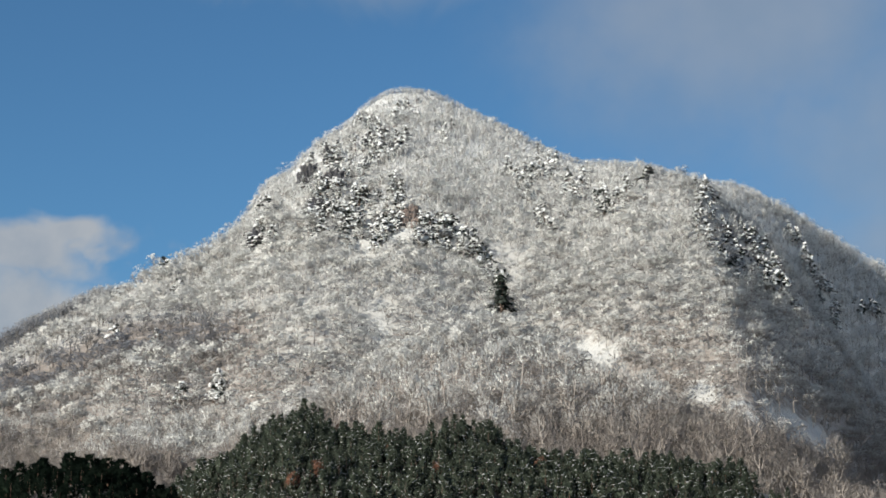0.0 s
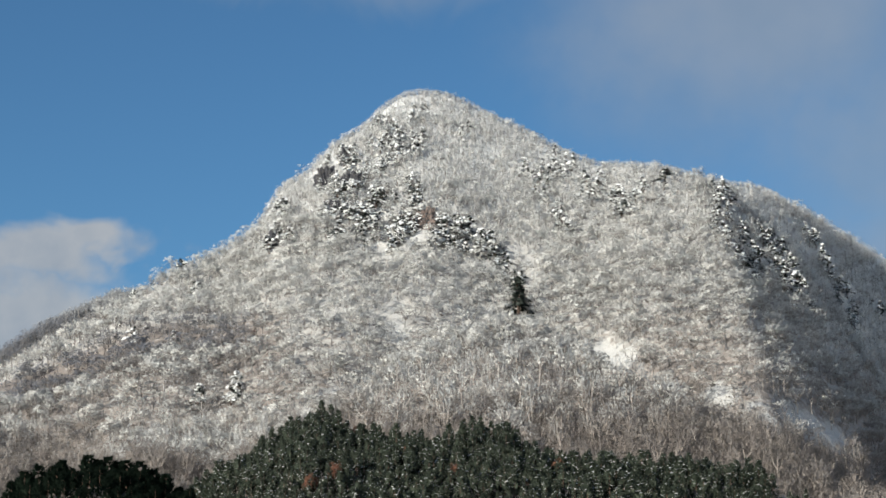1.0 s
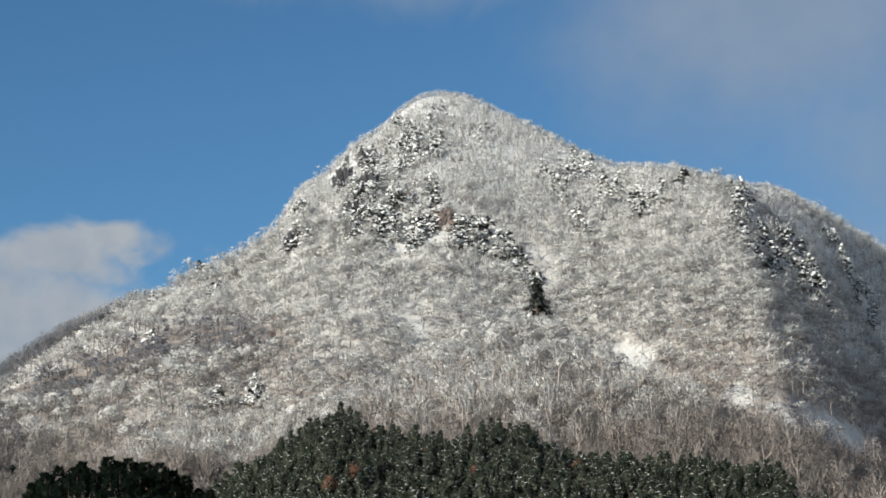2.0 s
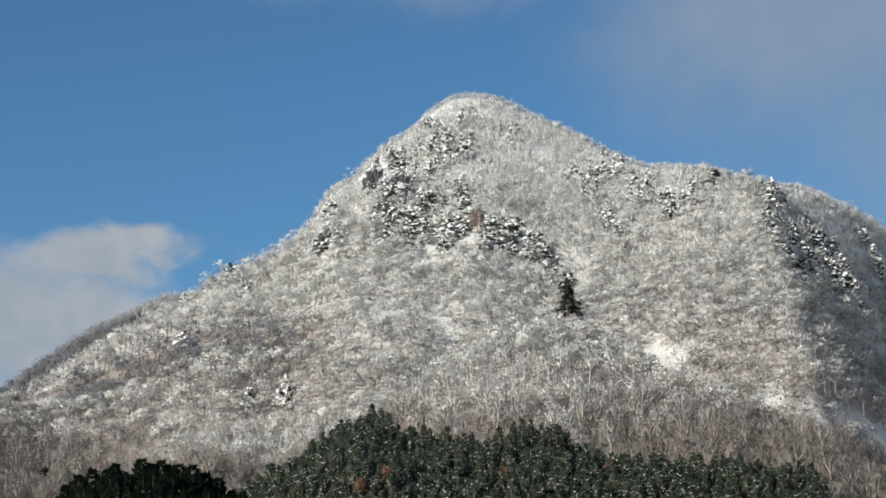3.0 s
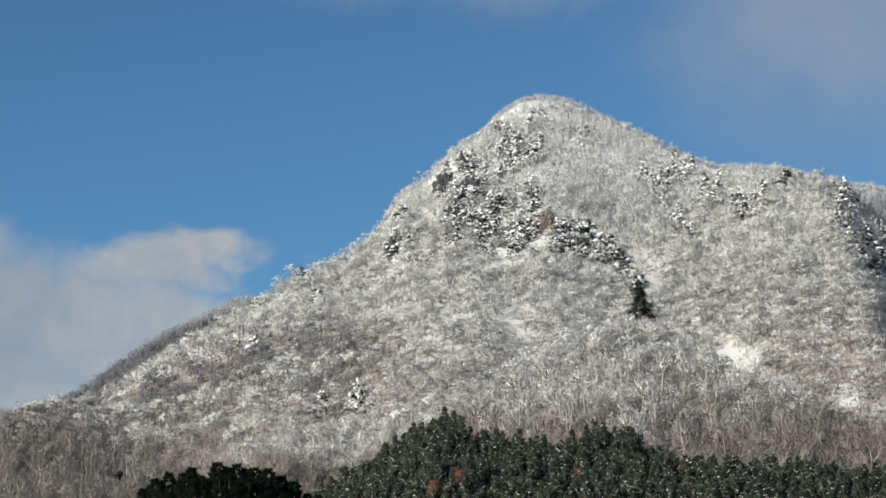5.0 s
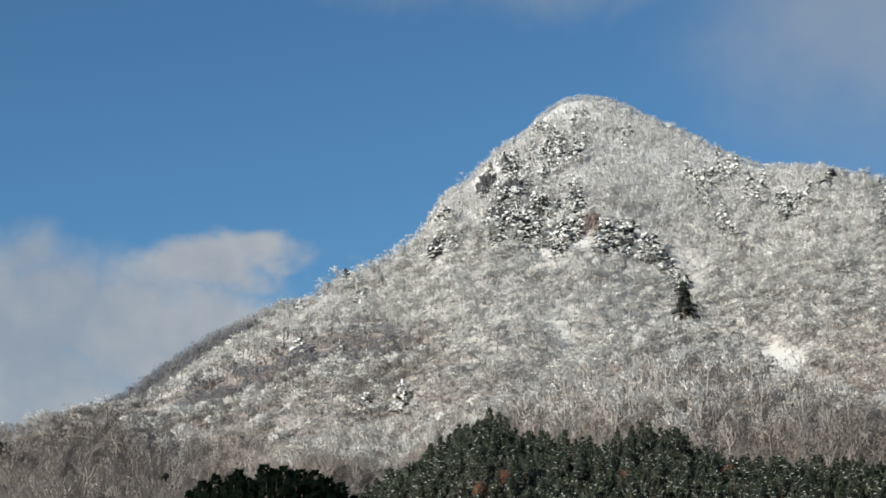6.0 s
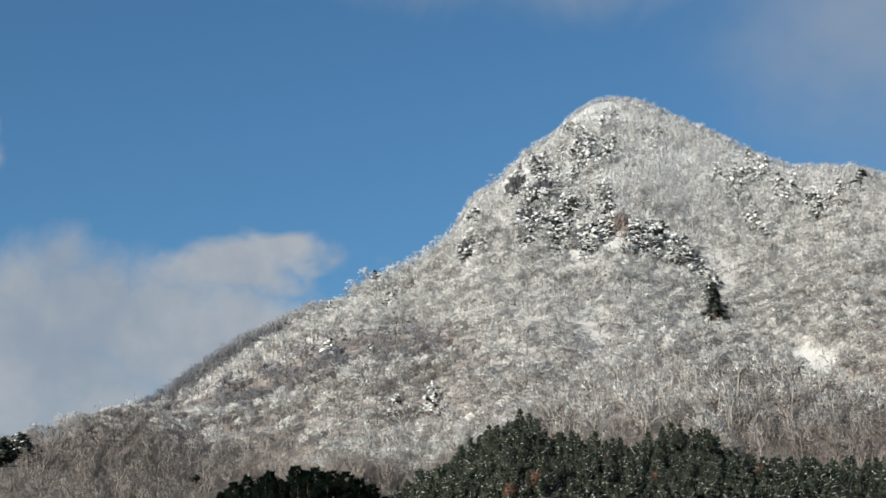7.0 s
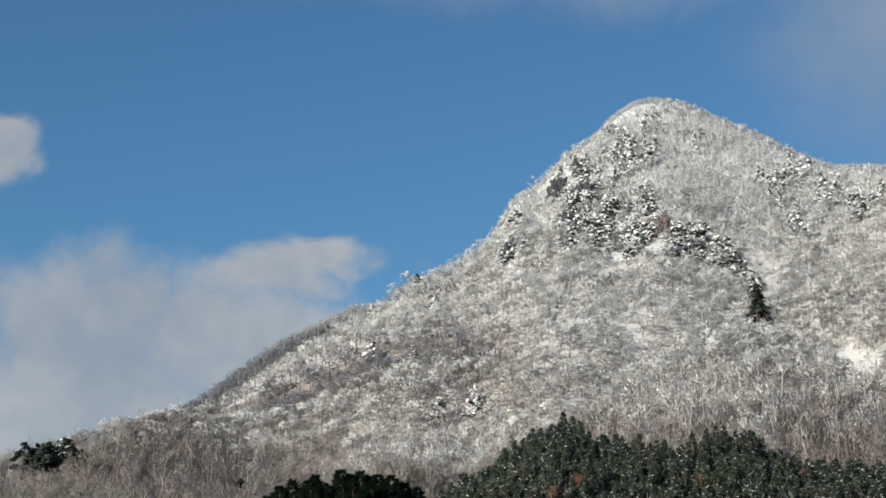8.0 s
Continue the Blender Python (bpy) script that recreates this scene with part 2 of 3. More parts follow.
EAST_CREST = [
    (-4.3, 259, 1006), (-4.0, 265, 1013), (-3.53, 276.5, 1024), (-2.84, 290, 1044), (-2.27, 305.5, 1061), (-1.72, 316, 1072), (-1.25, 319.5, 1078), (-0.76, 320, 1081), (-0.37, 319, 1081),
    (0.35, 311, 1075), (1.08, 301, 1064), (1.96, 287.3, 1044), (2.65, 276.5, 1029), (3.44, 264.3, 1012), (4.06, 258, 1002), (4.37, 256, 998), (5.0, 254, 989), (5.8, 251.4, 985), (6.57, 247.6, 985),
    (6.9, 245, 985), (7.2, 245, 993), (7.6, 249, 1012), (8.5, 256, 1050), (8.88, 257, 1064), (9.36, 255, 1078), (10.09, 255, 1110), (11.2, 250.5, 1158), (12.75, 243, 1222), (14.8, 222, 1270),
    (17.7, 188, 1280), (21.8, 115, 1250), (32, 20, 1100), (45, 0, 950)]
MOUNTAIN, BROAD = spline(WEST_CREST + EAST_CREST), spline(WEST_CREST + EAST_CREST, 5.0)
FAR_RIDGE = spline([(-24, 40, 1010), (-18, 95, 1010), (-15.2, 130, 1010), (-14.2, 140.5, 1010), (-13.5, 149.5, 1010), (-12.7, 160, 1010), (-11.9, 169, 1010), (-11.1, 176.5, 1010), (-10.3, 184, 1010), (-9.6, 187.5, 1010),
                    (-9.0, 187, 1010), (-7, 150, 1010), (-3, 100, 1010)])
SPUR = spline([
    (-14, 0, 640), (-7.8, 44, 660), (-5.4, 64, 670), (-3.9, 79, 680), (-2.3, 97.5, 700), (-0.7, 114, 720), (0.8, 124, 735), (1.9, 124.5, 740), (3.2, 111.6, 715),
    (4.1, 97.8, 690), (4.8, 91.5, 675), (6.8, 75.4, 650), (7.6, 68.4, 640), (8.8, 59.7, 628), (10.2, 50.5, 624), (10.7, 47.5, 618), (12.5, 43, 602), (16, 36, 590), (24, 8, 580), (30, -10, 580)], 2.6)
HILL_CREST = [
    (-13, 0, 535), (-8.5, 37, 540), (-7.07, 48.5, 546), (-6.2, 53.5, 548), (-5.73, 57.5, 549), (-4.93, 63.5, 552), (-4.45, 66.5, 554), (-3.89, 69, 556), (-3.0, 64, 558), (-2.2, 63.5, 559),
    (-1.37, 62.5, 560), (-0.55, 62.5, 559), (0.1, 65.5, 558), (0.59, 66, 557), (1.24, 63.5, 555), (1.88, 59, 553), (2.21, 56, 552), (2.85, 54, 550), (5.1, 51, 545), (6.7, 49, 542), (8.6, 46, 539), (9.9, 41, 535),
    (12.9, 33, 525), (20, 5, 520)]
PINE_HILL, HILL_BROAD = spline(HILL_CREST), spline(HILL_CREST, 9.0)
KNOLL = spline([
    (-19, 0, 290), (-15, 9, 287), (-13.7, 18.3, 285), (-12.8, 22.3, 283), (-12.3, 24.6, 282), (-11.6, 26, 280), (-10.3, 26.8, 280), (-9.4, 26, 280), (-8.6, 24.8, 278), (-7.6, 21.8, 276),
    (-6.5, 18.5, 274), (-5.2, 12.5, 272), (-4, 7, 271), (-2, 0, 270)], 2.6)
WAVES = [(random.uniform(0, 6.28), 6.283 / random.uniform(45, 160), random.uniform(0, 6.28)) for _ in range(14)]
GULLY = (-4.5, 0.6, 30.0, 13.0)     # bearings from and to, distance behind the spur's crest and half width
# clearings: bearing, distance, half widths in degrees and metres
CLEARINGS = [(3.5, 789, 0.2, 3), (3.95, 785, 0.3, 4), (4.35, 780, 0.3, 4), (4.7, 775, 0.2, 4), (7.42, 748, 0.22, 6), (7.7, 743, 0.15, 4), (8.4, 733, 0.2, 3), (8.95, 723, 0.25, 5), (9.45, 756, 0.26, 6), (9.85, 760, 0.3, 7),
             (10.3, 771, 0.28, 8), (10.75, 785, 0.22, 7), (11.0, 797, 0.16, 5), (-1.9, 782, 0.26, 10)]


def step(v, a, b):
    s = np.clip((v - a) / (b - a), 0, 1)
    return s * s * (3 - 2 * s)


def ridge(height, far, r, front, back, blunt):
    d = far - r
    return height - np.where(d > 0, front, back) * (np.sqrt(d * d + blunt * blunt) - blunt)


def land(x, y):
    """The height of the ground."""
    x, y = np.asarray(x, float), np.asarray(y, float)
    az, r = np.degrees(np.arctan2(x, y)), np.hypot(x, y)
    rough = sum(np.sin((x * math.cos(a) + y * math.sin(a)) * k + p) / k for a, k, p in WAVES) / 14
    # east of the shoulder the crest falls back and a rib runs down from it towards the valley
    # added fold, shaped so that the east flank lies in shade
    rib = np.where(az < 6.8, az, np.maximum(6.8, az - 0.0070 * np.maximum(0.0, 985 - r)))
    h, far = MOUNTAIN(rib)
    d = far - r
    h = h + (BROAD(rib)[0] - h) * step(d, 15, 110)
    front = np.interp(az, [-25, -15, -9, -5, -2, 3, 8, 10, 12, 20], [0.34, 0.38, 0.44, 0.56, 0.655, 0.665, 0.63, 0.61, 0.58, 0.45])
    main = ridge(h, far, r, front, 0.55, 14)
    main = main + step(d, 8, 70) * rough * 1.0
    back_h, back_r = FAR_RIDGE(az)
    main = np.maximum(main, ridge(back_h, back_r, r, 0.5, 0.5, 10))
    spur_h, spur_r = SPUR(az)
    spur = ridge(spur_h, spur_r, r, 0.50, 0.42, 8) + rough * 0.3 + 2.0
    hill_h, hill_r = PINE_HILL(az)
    hill_h = hill_h + (HILL_BROAD(az)[0] - hill_h) * step(hill_r - r, 4, 30)
    hill = ridge(hill_h, hill_r, r, 0.45, 0.35, 8) + rough * 0.25 + 2.1
    knoll_h, knoll_r = KNOLL(az)
    knoll = ridge(knoll_h, knoll_r, r, 0.35, 0.3, 6) + 0.4
    plain = -3.0 * step(r, 5, 60) + rough * 0.08 * step(r, 20, 200)
    z = np.maximum(np.maximum(np.maximum(main, spur), np.maximum(hill, knoll)), plain)
    return np.where((y > 0), z, -3.0 * step(r, 5, 60))


def shade_belt(az, r):
    """A belt along the low ridge where shade is put into the colour of trees and ground."""
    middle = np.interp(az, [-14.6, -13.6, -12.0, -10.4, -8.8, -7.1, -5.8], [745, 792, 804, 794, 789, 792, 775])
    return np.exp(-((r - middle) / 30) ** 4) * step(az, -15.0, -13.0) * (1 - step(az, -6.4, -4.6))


def ground():
    def marks(lo, hi, fine, edge=5000):
        steps = np.cumsum(fine * 1.22 ** np.arange(1, 40))
        return np.concatenate([[-edge], (lo - steps[lo - steps > -edge])[::-1], np.arange(lo, hi, fine), hi + steps[hi + steps < edge], [edge]])

    xs, ys = marks(-380, 330, 5.0), marks(200, 1280, 5.0)
    gx, gy = np.meshgrid(xs, ys)
    verts = np.stack([gx, gy, land(gx, gy)], -1).reshape(-1, 3)
    w = len(xs)
    i, j = np.meshgrid(np.arange(w - 1), np.arange(len(ys) - 1))
    a = (j * w + i).ravel()
    faces = np.stack([a, a + 1, a + w + 1, a + w], -1)
    mesh = bpy.data.meshes.new("ground")
    mesh.from_pydata(verts.tolist(), [], faces.tolist())
    mesh.materials.append(GROUND)
    mesh.shade_smooth()
    az, r = np.degrees(np.arctan2(verts[:, 0], verts[:, 1])), np.hypot(verts[:, 0], verts[:, 1])
    glade = sum(np.exp(-(((az - ca) / wa) ** 2 + ((r - cr) / wr) ** 2) ** 2) for ca, cr, wa, wr in CLEARINGS)
    bed = np.exp(-((r - SPUR(az)[1] - GULLY[2]) / GULLY[3]) ** 2) * step(az, GULLY[0] - 0.5, GULLY[0] + 0.5) * (1 - step(az, GULLY[1] - 0.5, GULLY[1] + 0.5))
    glade = glade + 0.7 * bed + 0.1 * step(az, 8.2, 9.4) * step(r, 690, 730) * (1 - step(r, 800, 900))
    mesh.attributes.new("glade", "FLOAT", "POINT").data.foreach_set("value", np.clip(glade * 0.6, 0, 1).astype(np.float32))
    # less snow on the belt's ground, darkening it for the same painted shade
    mesh.attributes.new("frost_shade", "FLOAT", "POINT").data.foreach_set("value", (-110.0 * shade_belt(az, r)).astype(np.float32))
    return tagged(new("ground", mesh), "snow-dusted mountain slopes with brown leaf litter", "mountain", kind="structure")


ground()


# what the eye can reach: the steepest view over the land up to each place, by bearing
BEARINGS, REACH = np.arange(-32, 26, 0.25), np.arange(200, 1350, 5.0)
_a, _r = np.meshgrid(np.radians(BEARINGS), REACH, indexing="ij")
RISE = np.maximum.accumulate((land(_r * np.sin(_a), _r * np.cos(_a)) - EYE) / _r, axis=1)


def open_view(x, y, top):
    az, r = np.degrees(np.arctan2(x, y)), np.hypot(x, y)
    i = np.clip(((az + 32) / 0.25).round().astype(int), 0, len(BEARINGS) - 1)
    j = np.clip(((r - 200) / 5).astype(int) - 1, 0, len(REACH) - 1)
    return (land(x, y) + top - EYE) / r > RISE[i, j]


# ------------------------------------------------------------------ meshes from arrays
def mesh_of(name, verts, tris, mats, index=None, rounded=None, smooth=False, **marks):
    mesh = bpy.data.meshes.new(name)
    verts, tris = np.asarray(verts, np.float32), np.asarray(tris, np.int32)
    mesh.vertices.add(len(verts))
    mesh.vertices.foreach_set("co", verts.ravel())
    mesh.loops.add(tris.size)
    mesh.loops.foreach_set("vertex_index", tris.ravel())
    mesh.polygons.add(len(tris))
    mesh.polygons.foreach_set("loop_start", np.arange(0, tris.size, 3, dtype=np.int32))
    for mat in mats:
        mesh.materials.append(mat)
    if index is not None:
        mesh.polygons.foreach_set("material_index", np.asarray(index, np.int32))
    mesh.polygons.foreach_set("use_smooth", np.full(len(tris), smooth))
    if rounded is not None:
        mesh.attributes.new("rounded", "FLOAT_VECTOR", "POINT").data.foreach_set("vector", np.asarray(rounded, np.float32).ravel())
    for key, values in marks.items():
        mesh.attributes.new(key, "FLOAT", "POINT").data.foreach_set("value", np.asarray(values, np.float32))
    mesh.update()
    return mesh


class Heap:
    """Triangles, gathered piece by piece."""

    def __init__(self):
        self.v, self.t, self.n = [], [], 0

    def put(self, verts, tris):
        self.v.append(np.asarray(verts, float))
        self.t.append(np.asarray(tris, int) + self.n)
        self.n += len(verts)

    def arrays(self):
        return np.concatenate(self.v), np.concatenate(self.t)


def tube(heap, points, radii, sides):
    """A tapered limb along some points, closed to a tip."""
    points = np.asarray(points, float)
    rings = []
    for k, (p, rad) in enumerate(zip(points, radii)):
        way = points[min(k + 1, len(points) - 1)] - points[max(k - 1, 0)]
        way = way / (np.linalg.norm(way) + 1e-9)
        side = np.cross(way, (0.3, 0.9, 0.2))
        side /= np.linalg.norm(side) + 1e-9
        other = np.cross(way, side)
        turn = np.arange(sides) * 2 * np.pi / sides
        rings.append(p + rad * (np.cos(turn)[:, None] * side + np.sin(turn)[:, None] * other))
    tris = []
    for k in range(len(points) - 1):
        for s in range(sides):
            a, b = k * sides + s, k * sides + (s + 1) % sides
            tris += [(a, b, a + sides), (b, b + sides, a + sides)]
    heap.put(np.concatenate(rings), tris)


def slivers(heap, base, tip, width, rng):
    """Many thin single leaves or twigs, each one triangle."""
    base, tip = np.asarray(base), np.asarray(tip)
    side = np.cross(tip - base, rng.normal(size=base.shape))
    side *= (np.asarray(width) / (np.linalg.norm(side, axis=1) + 1e-9))[:, None] / 2
    verts = np.stack([base - side, base + side, tip], 1).reshape(-1, 3)
    heap.put(verts, np.arange(len(verts)).reshape(-1, 3))


def swell(verts, low=0.42):
    """Directions outward from the middle of a crown, which shade its leaves and twigs as one soft body."""
    verts = np.asarray(verts)
    top, bottom = verts[:, 2].max(), verts[:, 2].min()
    middle = np.array((verts[:, 0].mean(), verts[:, 1].mean(), bottom + low * (top - bottom)))
    out = verts - middle
    return out / (np.linalg.norm(out, axis=1)[:, None] + 1e-6)


def bare_tree_shape(seed, twigs, thick, limbs=6, sides=4, middle=0.56, tall=0.36, loose=0.6, level=1.0, slim=1.0, shell=0.45, tuft=16, stroke=(0.5, 1.25)):
    """A leafless broadleaf about 10 m high with a round crown: wood and twigs apart."""
    rng = np.random.default_rng(seed)
    wood, fine = Heap(), Heap()
    h, spread = 10.0 * rng.uniform(0.9, 1.1), rng.uniform(3.1, 4.4) * slim
    bend = rng.normal(0, 0.4, (3, 2))
    fork = rng.uniform(0.22, 0.36) * h
    spine = [(0, 0, -0.8), (bend[0, 0] * 0.4, bend[0, 1] * 0.4, fork), (bend[1, 0], bend[1, 1], 0.62 * h), (bend[2, 0], bend[2, 1], 0.86 * h)]
    tube(wood, spine, (0.25, 0.18, 0.10, 0.03), sides)
    for k in range(limbs):
        turn = k * 2.4 + rng.uniform(-0.4, 0.4)
        low = rng.uniform(0, 1) ** 1.5
        start = np.array(spine[1]) * (1 - low) + np.array(spine[2]) * low
        reach = spread * rng.uniform(0.55, 0.95) * (1 - 0.3 * low)
        end = start + (math.cos(turn) * reach, math.sin(turn) * reach, (0.24 + 0.24 * rng.uniform()) * h)
        mid = start * 0.55 + end * 0.45 + (math.cos(turn) * 0.3, math.sin(turn) * 0.3, -0.15)
        tube(wood, [start, mid, end], (0.11, 0.075, 0.025), 3)
    # the twigs stand in tufts round the ends of the boughs
    tufts = max(7, twigs // tuft)
    p = rng.normal(0, 1, (tufts, 3))
    p /= np.linalg.norm(p, axis=1)[:, None]
    p[:, 2] = p[:, 2] * 0.9 + 0.15
    p[:, 2] = np.where(p[:, 2] < -0.25, -p[:, 2], p[:, 2]) if shell > 0.6 else p[:, 2]
    ends = p * rng.uniform(shell, 1.0, (tufts, 1)) * (spread * 0.85, spread * 0.85, tall * h) + (bend[1, 0], bend[1, 1], middle * h)
    which = rng.integers(0, tufts, twigs)
    way = (rng.normal(0, loose, (twigs, 3)) + p[which] * 0.9) * (1, 1, level) + (0, 0, 0.35 * level)
    way /= np.linalg.norm(way, axis=1)[:, None]
    tip = ends[which] + way * rng.uniform(0.0, 0.4, (twigs, 1)) + rng.normal(0, 0.3, (twigs, 3)) * (1.5 - 0.5 * level, 1.5 - 0.5 * level, level)
    base = tip + way * rng.uniform(*stroke, twigs)[:, None]
    slivers(fine, base, tip, thick * rng.uniform(0.5, 1.5, twigs), rng)
    return wood.arrays(), fine.arrays()


def pad(heap, centre, size, flat, rng, top=False):
    """An uneven cushion of needles, or the snow that lies on it."""
    rows = ((0.0, 0.55), (0.5, 0.95), (1.0, 0.62)) if not top else ((0.1, 1.05), (0.6, 0.86), (0.95, 0.45))
    sides = 5
    verts, tris = [], []
    wob = rng.uniform(0.72, 1.25, (3, sides))
    start = rng.uniform(0, 6)
    for k, (z, rad) in enumerate(rows):
        for s in range(sides):
            a = start + s * 2 * math.pi / sides
            verts.append((centre[0] + size * rad * wob[k, s] * math.cos(a), centre[1] + size * rad * wob[k, s] * math.sin(a), centre[2] + flat * (z + rng.uniform(-0.2, 0.2))))
    verts.append((centre[0], centre[1], centre[2] + flat * (rows[-1][0] + 0.25)))
    for k in range(2):
        for s in range(sides):
            a, b = k * sides + s, k * sides + (s + 1) % sides
            tris += [(a, b, a + sides), (b, b + sides, a + sides)]
    tris += [(2 * sides + s, 2 * sides + (s + 1) % sides, 3 * sides) for s in range(sides)]
    tris += [(0, s + 1, s) for s in range(1, sides - 1)]
    heap.put(verts, tris)


def snowy_pine_shape(seed, laden=1.0):
    """A mountain pine about 9 m high: drooping boughs of needles, each under its own heap of snow."""
    rng = np.random.default_rng(seed)
    wood, green, white = Heap(), Heap(), Heap()
    h = 9.0
    lean = rng.normal(0, 0.6, 2)
    spine = np.array([(0, 0, -0.8), (lean[0] * 0.3, lean[1] * 0.3, 0.4 * h), (lean[0], lean[1], 0.92 * h)])
    tube(wood, spine, (0.24, 0.17, 0.05), 5)
    count = 16
    for k in range(count):
        u = min(1, max(0, k / (count - 1) + rng.normal(0, 0.07)))
        start = np.array((lean[0] * u, lean[1] * u, (0.26 + 0.64 * u) * h))
        turn = k * 2.4 + rng.uniform(-0.9, 0.9)
        reach = (2.5 * (1 - u) ** 0.7 + 0.15) * rng.uniform(0.5, 1.15)
        centre = start + (math.cos(turn) * reach, math.sin(turn) * reach, rng.uniform(-0.5, 0.7) - 0.1 * reach)
        tube(wood, [start, centre], (0.07, 0.03), 3)
        size = rng.uniform(0.7, 1.3) * (1.12 - 0.45 * u)
        tilt = Matrix.Rotation(turn, 3, "Z") @ Matrix.Rotation(rng.uniform(0.05, 0.6), 3, "Y") @ Matrix.Rotation(rng.normal(0, 0.3), 3, "X")
        tilt = np.array(tilt) * (rng.uniform(1.0, 1.35), rng.uniform(0.7, 1.0), 1.0)
        one, top = Heap(), Heap()
        pad(one, (0, 0, -0.25), size * 0.95, 0.6, rng)
        m = 16
        base = rng.normal(0, 0.45, (m, 3)) * (size, size, 0.35)
        way = rng.normal(0, 1, (m, 3)) * (1, 1, 0.7) - (0, 0, 0.35)
        way /= np.linalg.norm(way, axis=1)[:, None]
        slivers(one, base, base + way * rng.uniform(0.5, 1.1, m)[:, None], np.full(m, 0.4), rng)
        v, t = one.arrays()
        green.put(v @ tilt.T + centre, t)
        if rng.uniform() < laden:
            pad(top, (0, 0, 0.12), size * rng.uniform(0.85, 1.2), rng.uniform(0.26, 0.5), rng, top=True)
            v, t = top.arrays()
            v[:, 2] -= 0.26 * (v[:, 0] ** 2 + v[:, 1] ** 2) / size
            white.put(v @ tilt.T + centre, t)
    return wood.arrays(), green.arrays(), white.arrays() if white.n else None


def young_pine_shape(seed, flecks, taper=0.62, wide=1.5):
    """A plantation pine about 7 m high, full to the ground, with few flecks of snow."""
    rng = np.random.default_rng(seed)
    wood, green, white = Heap(), Heap(), Heap()
    h = 7.0
    tube(wood, [(0, 0, -0.6), (0, 0, 0.5 * h), (0, 0, 0.95 * h)], (0.13, 0.08, 0.02), 4)
    m = int(160 * wide / 1.5)
    u = rng.uniform(0, 1, m) ** 0.8
    turn = rng.uniform(0, 6.283, m)
    lobe = 1 + 0.25 * np.sin(3 * turn + 9 * u + seed)
    rad = wide * lobe * (1 - u) ** taper * rng.uniform(0.55, 1.0, m) + 0.08
    base = np.stack([rad * np.cos(turn), rad * np.sin(turn), (0.07 + 0.88 * u) * h], 1)
    way = np.stack([np.cos(turn), np.sin(turn), rng.uniform(0.1, 1.4, m)], 1) + rng.normal(0, 0.35, (m, 3))
    way /= np.linalg.norm(way, axis=1)[:, None]
    slivers(green, base - way * 0.3, base + way * rng.uniform(0.4, 0.85, m)[:, None], rng.uniform(0.35, 0.6, m) * (wide / 1.5) ** 0.5, rng)
    for k in range(flecks):
        i = rng.integers(0, m)
        c = base[i] * (1.08, 1.08, 1.0) + (0, 0, 0.2)
        a = rng.uniform(0, 6.28)
        s = rng.uniform(0.1, 0.36)
        ax = np.array((math.cos(a), math.sin(a), -0.2)) * s * 1.6
        ay = np.array((-math.sin(a), math.cos(a), 0.1)) * s
        white.put([c - ax, c - ay, c + ax, c + ay, c + (0, 0, 0.12)], [(0, 1, 4), (1, 2, 4), (2, 3, 4), (3, 0, 4)])
    return wood.arrays(), green.arrays(), white.arrays() if flecks else None


def russet_shape(seed):
    """A small oak that has kept its dry leaves."""
    rng = np.random.default_rng(seed)
    wood, fine = bare_tree_shape(seed, 40, 0.1, limbs=0)
    leaf = Heap()
    m = 420
    p = rng.normal(0, 1, (m, 3))
    p /= np.linalg.norm(p, axis=1)[:, None]
    base = p * (rng.uniform(0.3, 1.0, m) ** 0.5)[:, None] * (2.4, 2.4, 2.6) * (1 + 0.25 * np.sin(5 * p[:, :1] + 3 * p[:, 2:])) + (0, 0, 6.4)
    slivers(leaf, base, base + rng.normal(0, 0.4, (m, 3)), np.full(m, 0.4), rng)
    return wood, leaf.arrays()


rng_tint = np.random.default_rng(77)


def thing_of(name, parts, label, category, group):
    top = tagged(new(name), label, category, group)
    for part_name, (verts, tris), mat in parts:
        ob = new(part_name, mesh_of(part_name, verts, tris, [mat], rounded=swell(verts), tint=np.full(len(verts), rng_tint.uniform(0.2, 0.8))))
        ob.parent = top
        if part_name in ("snow", "crown", "needles", "leaves"):
            tagged(ob, kind="stuff")
    return top


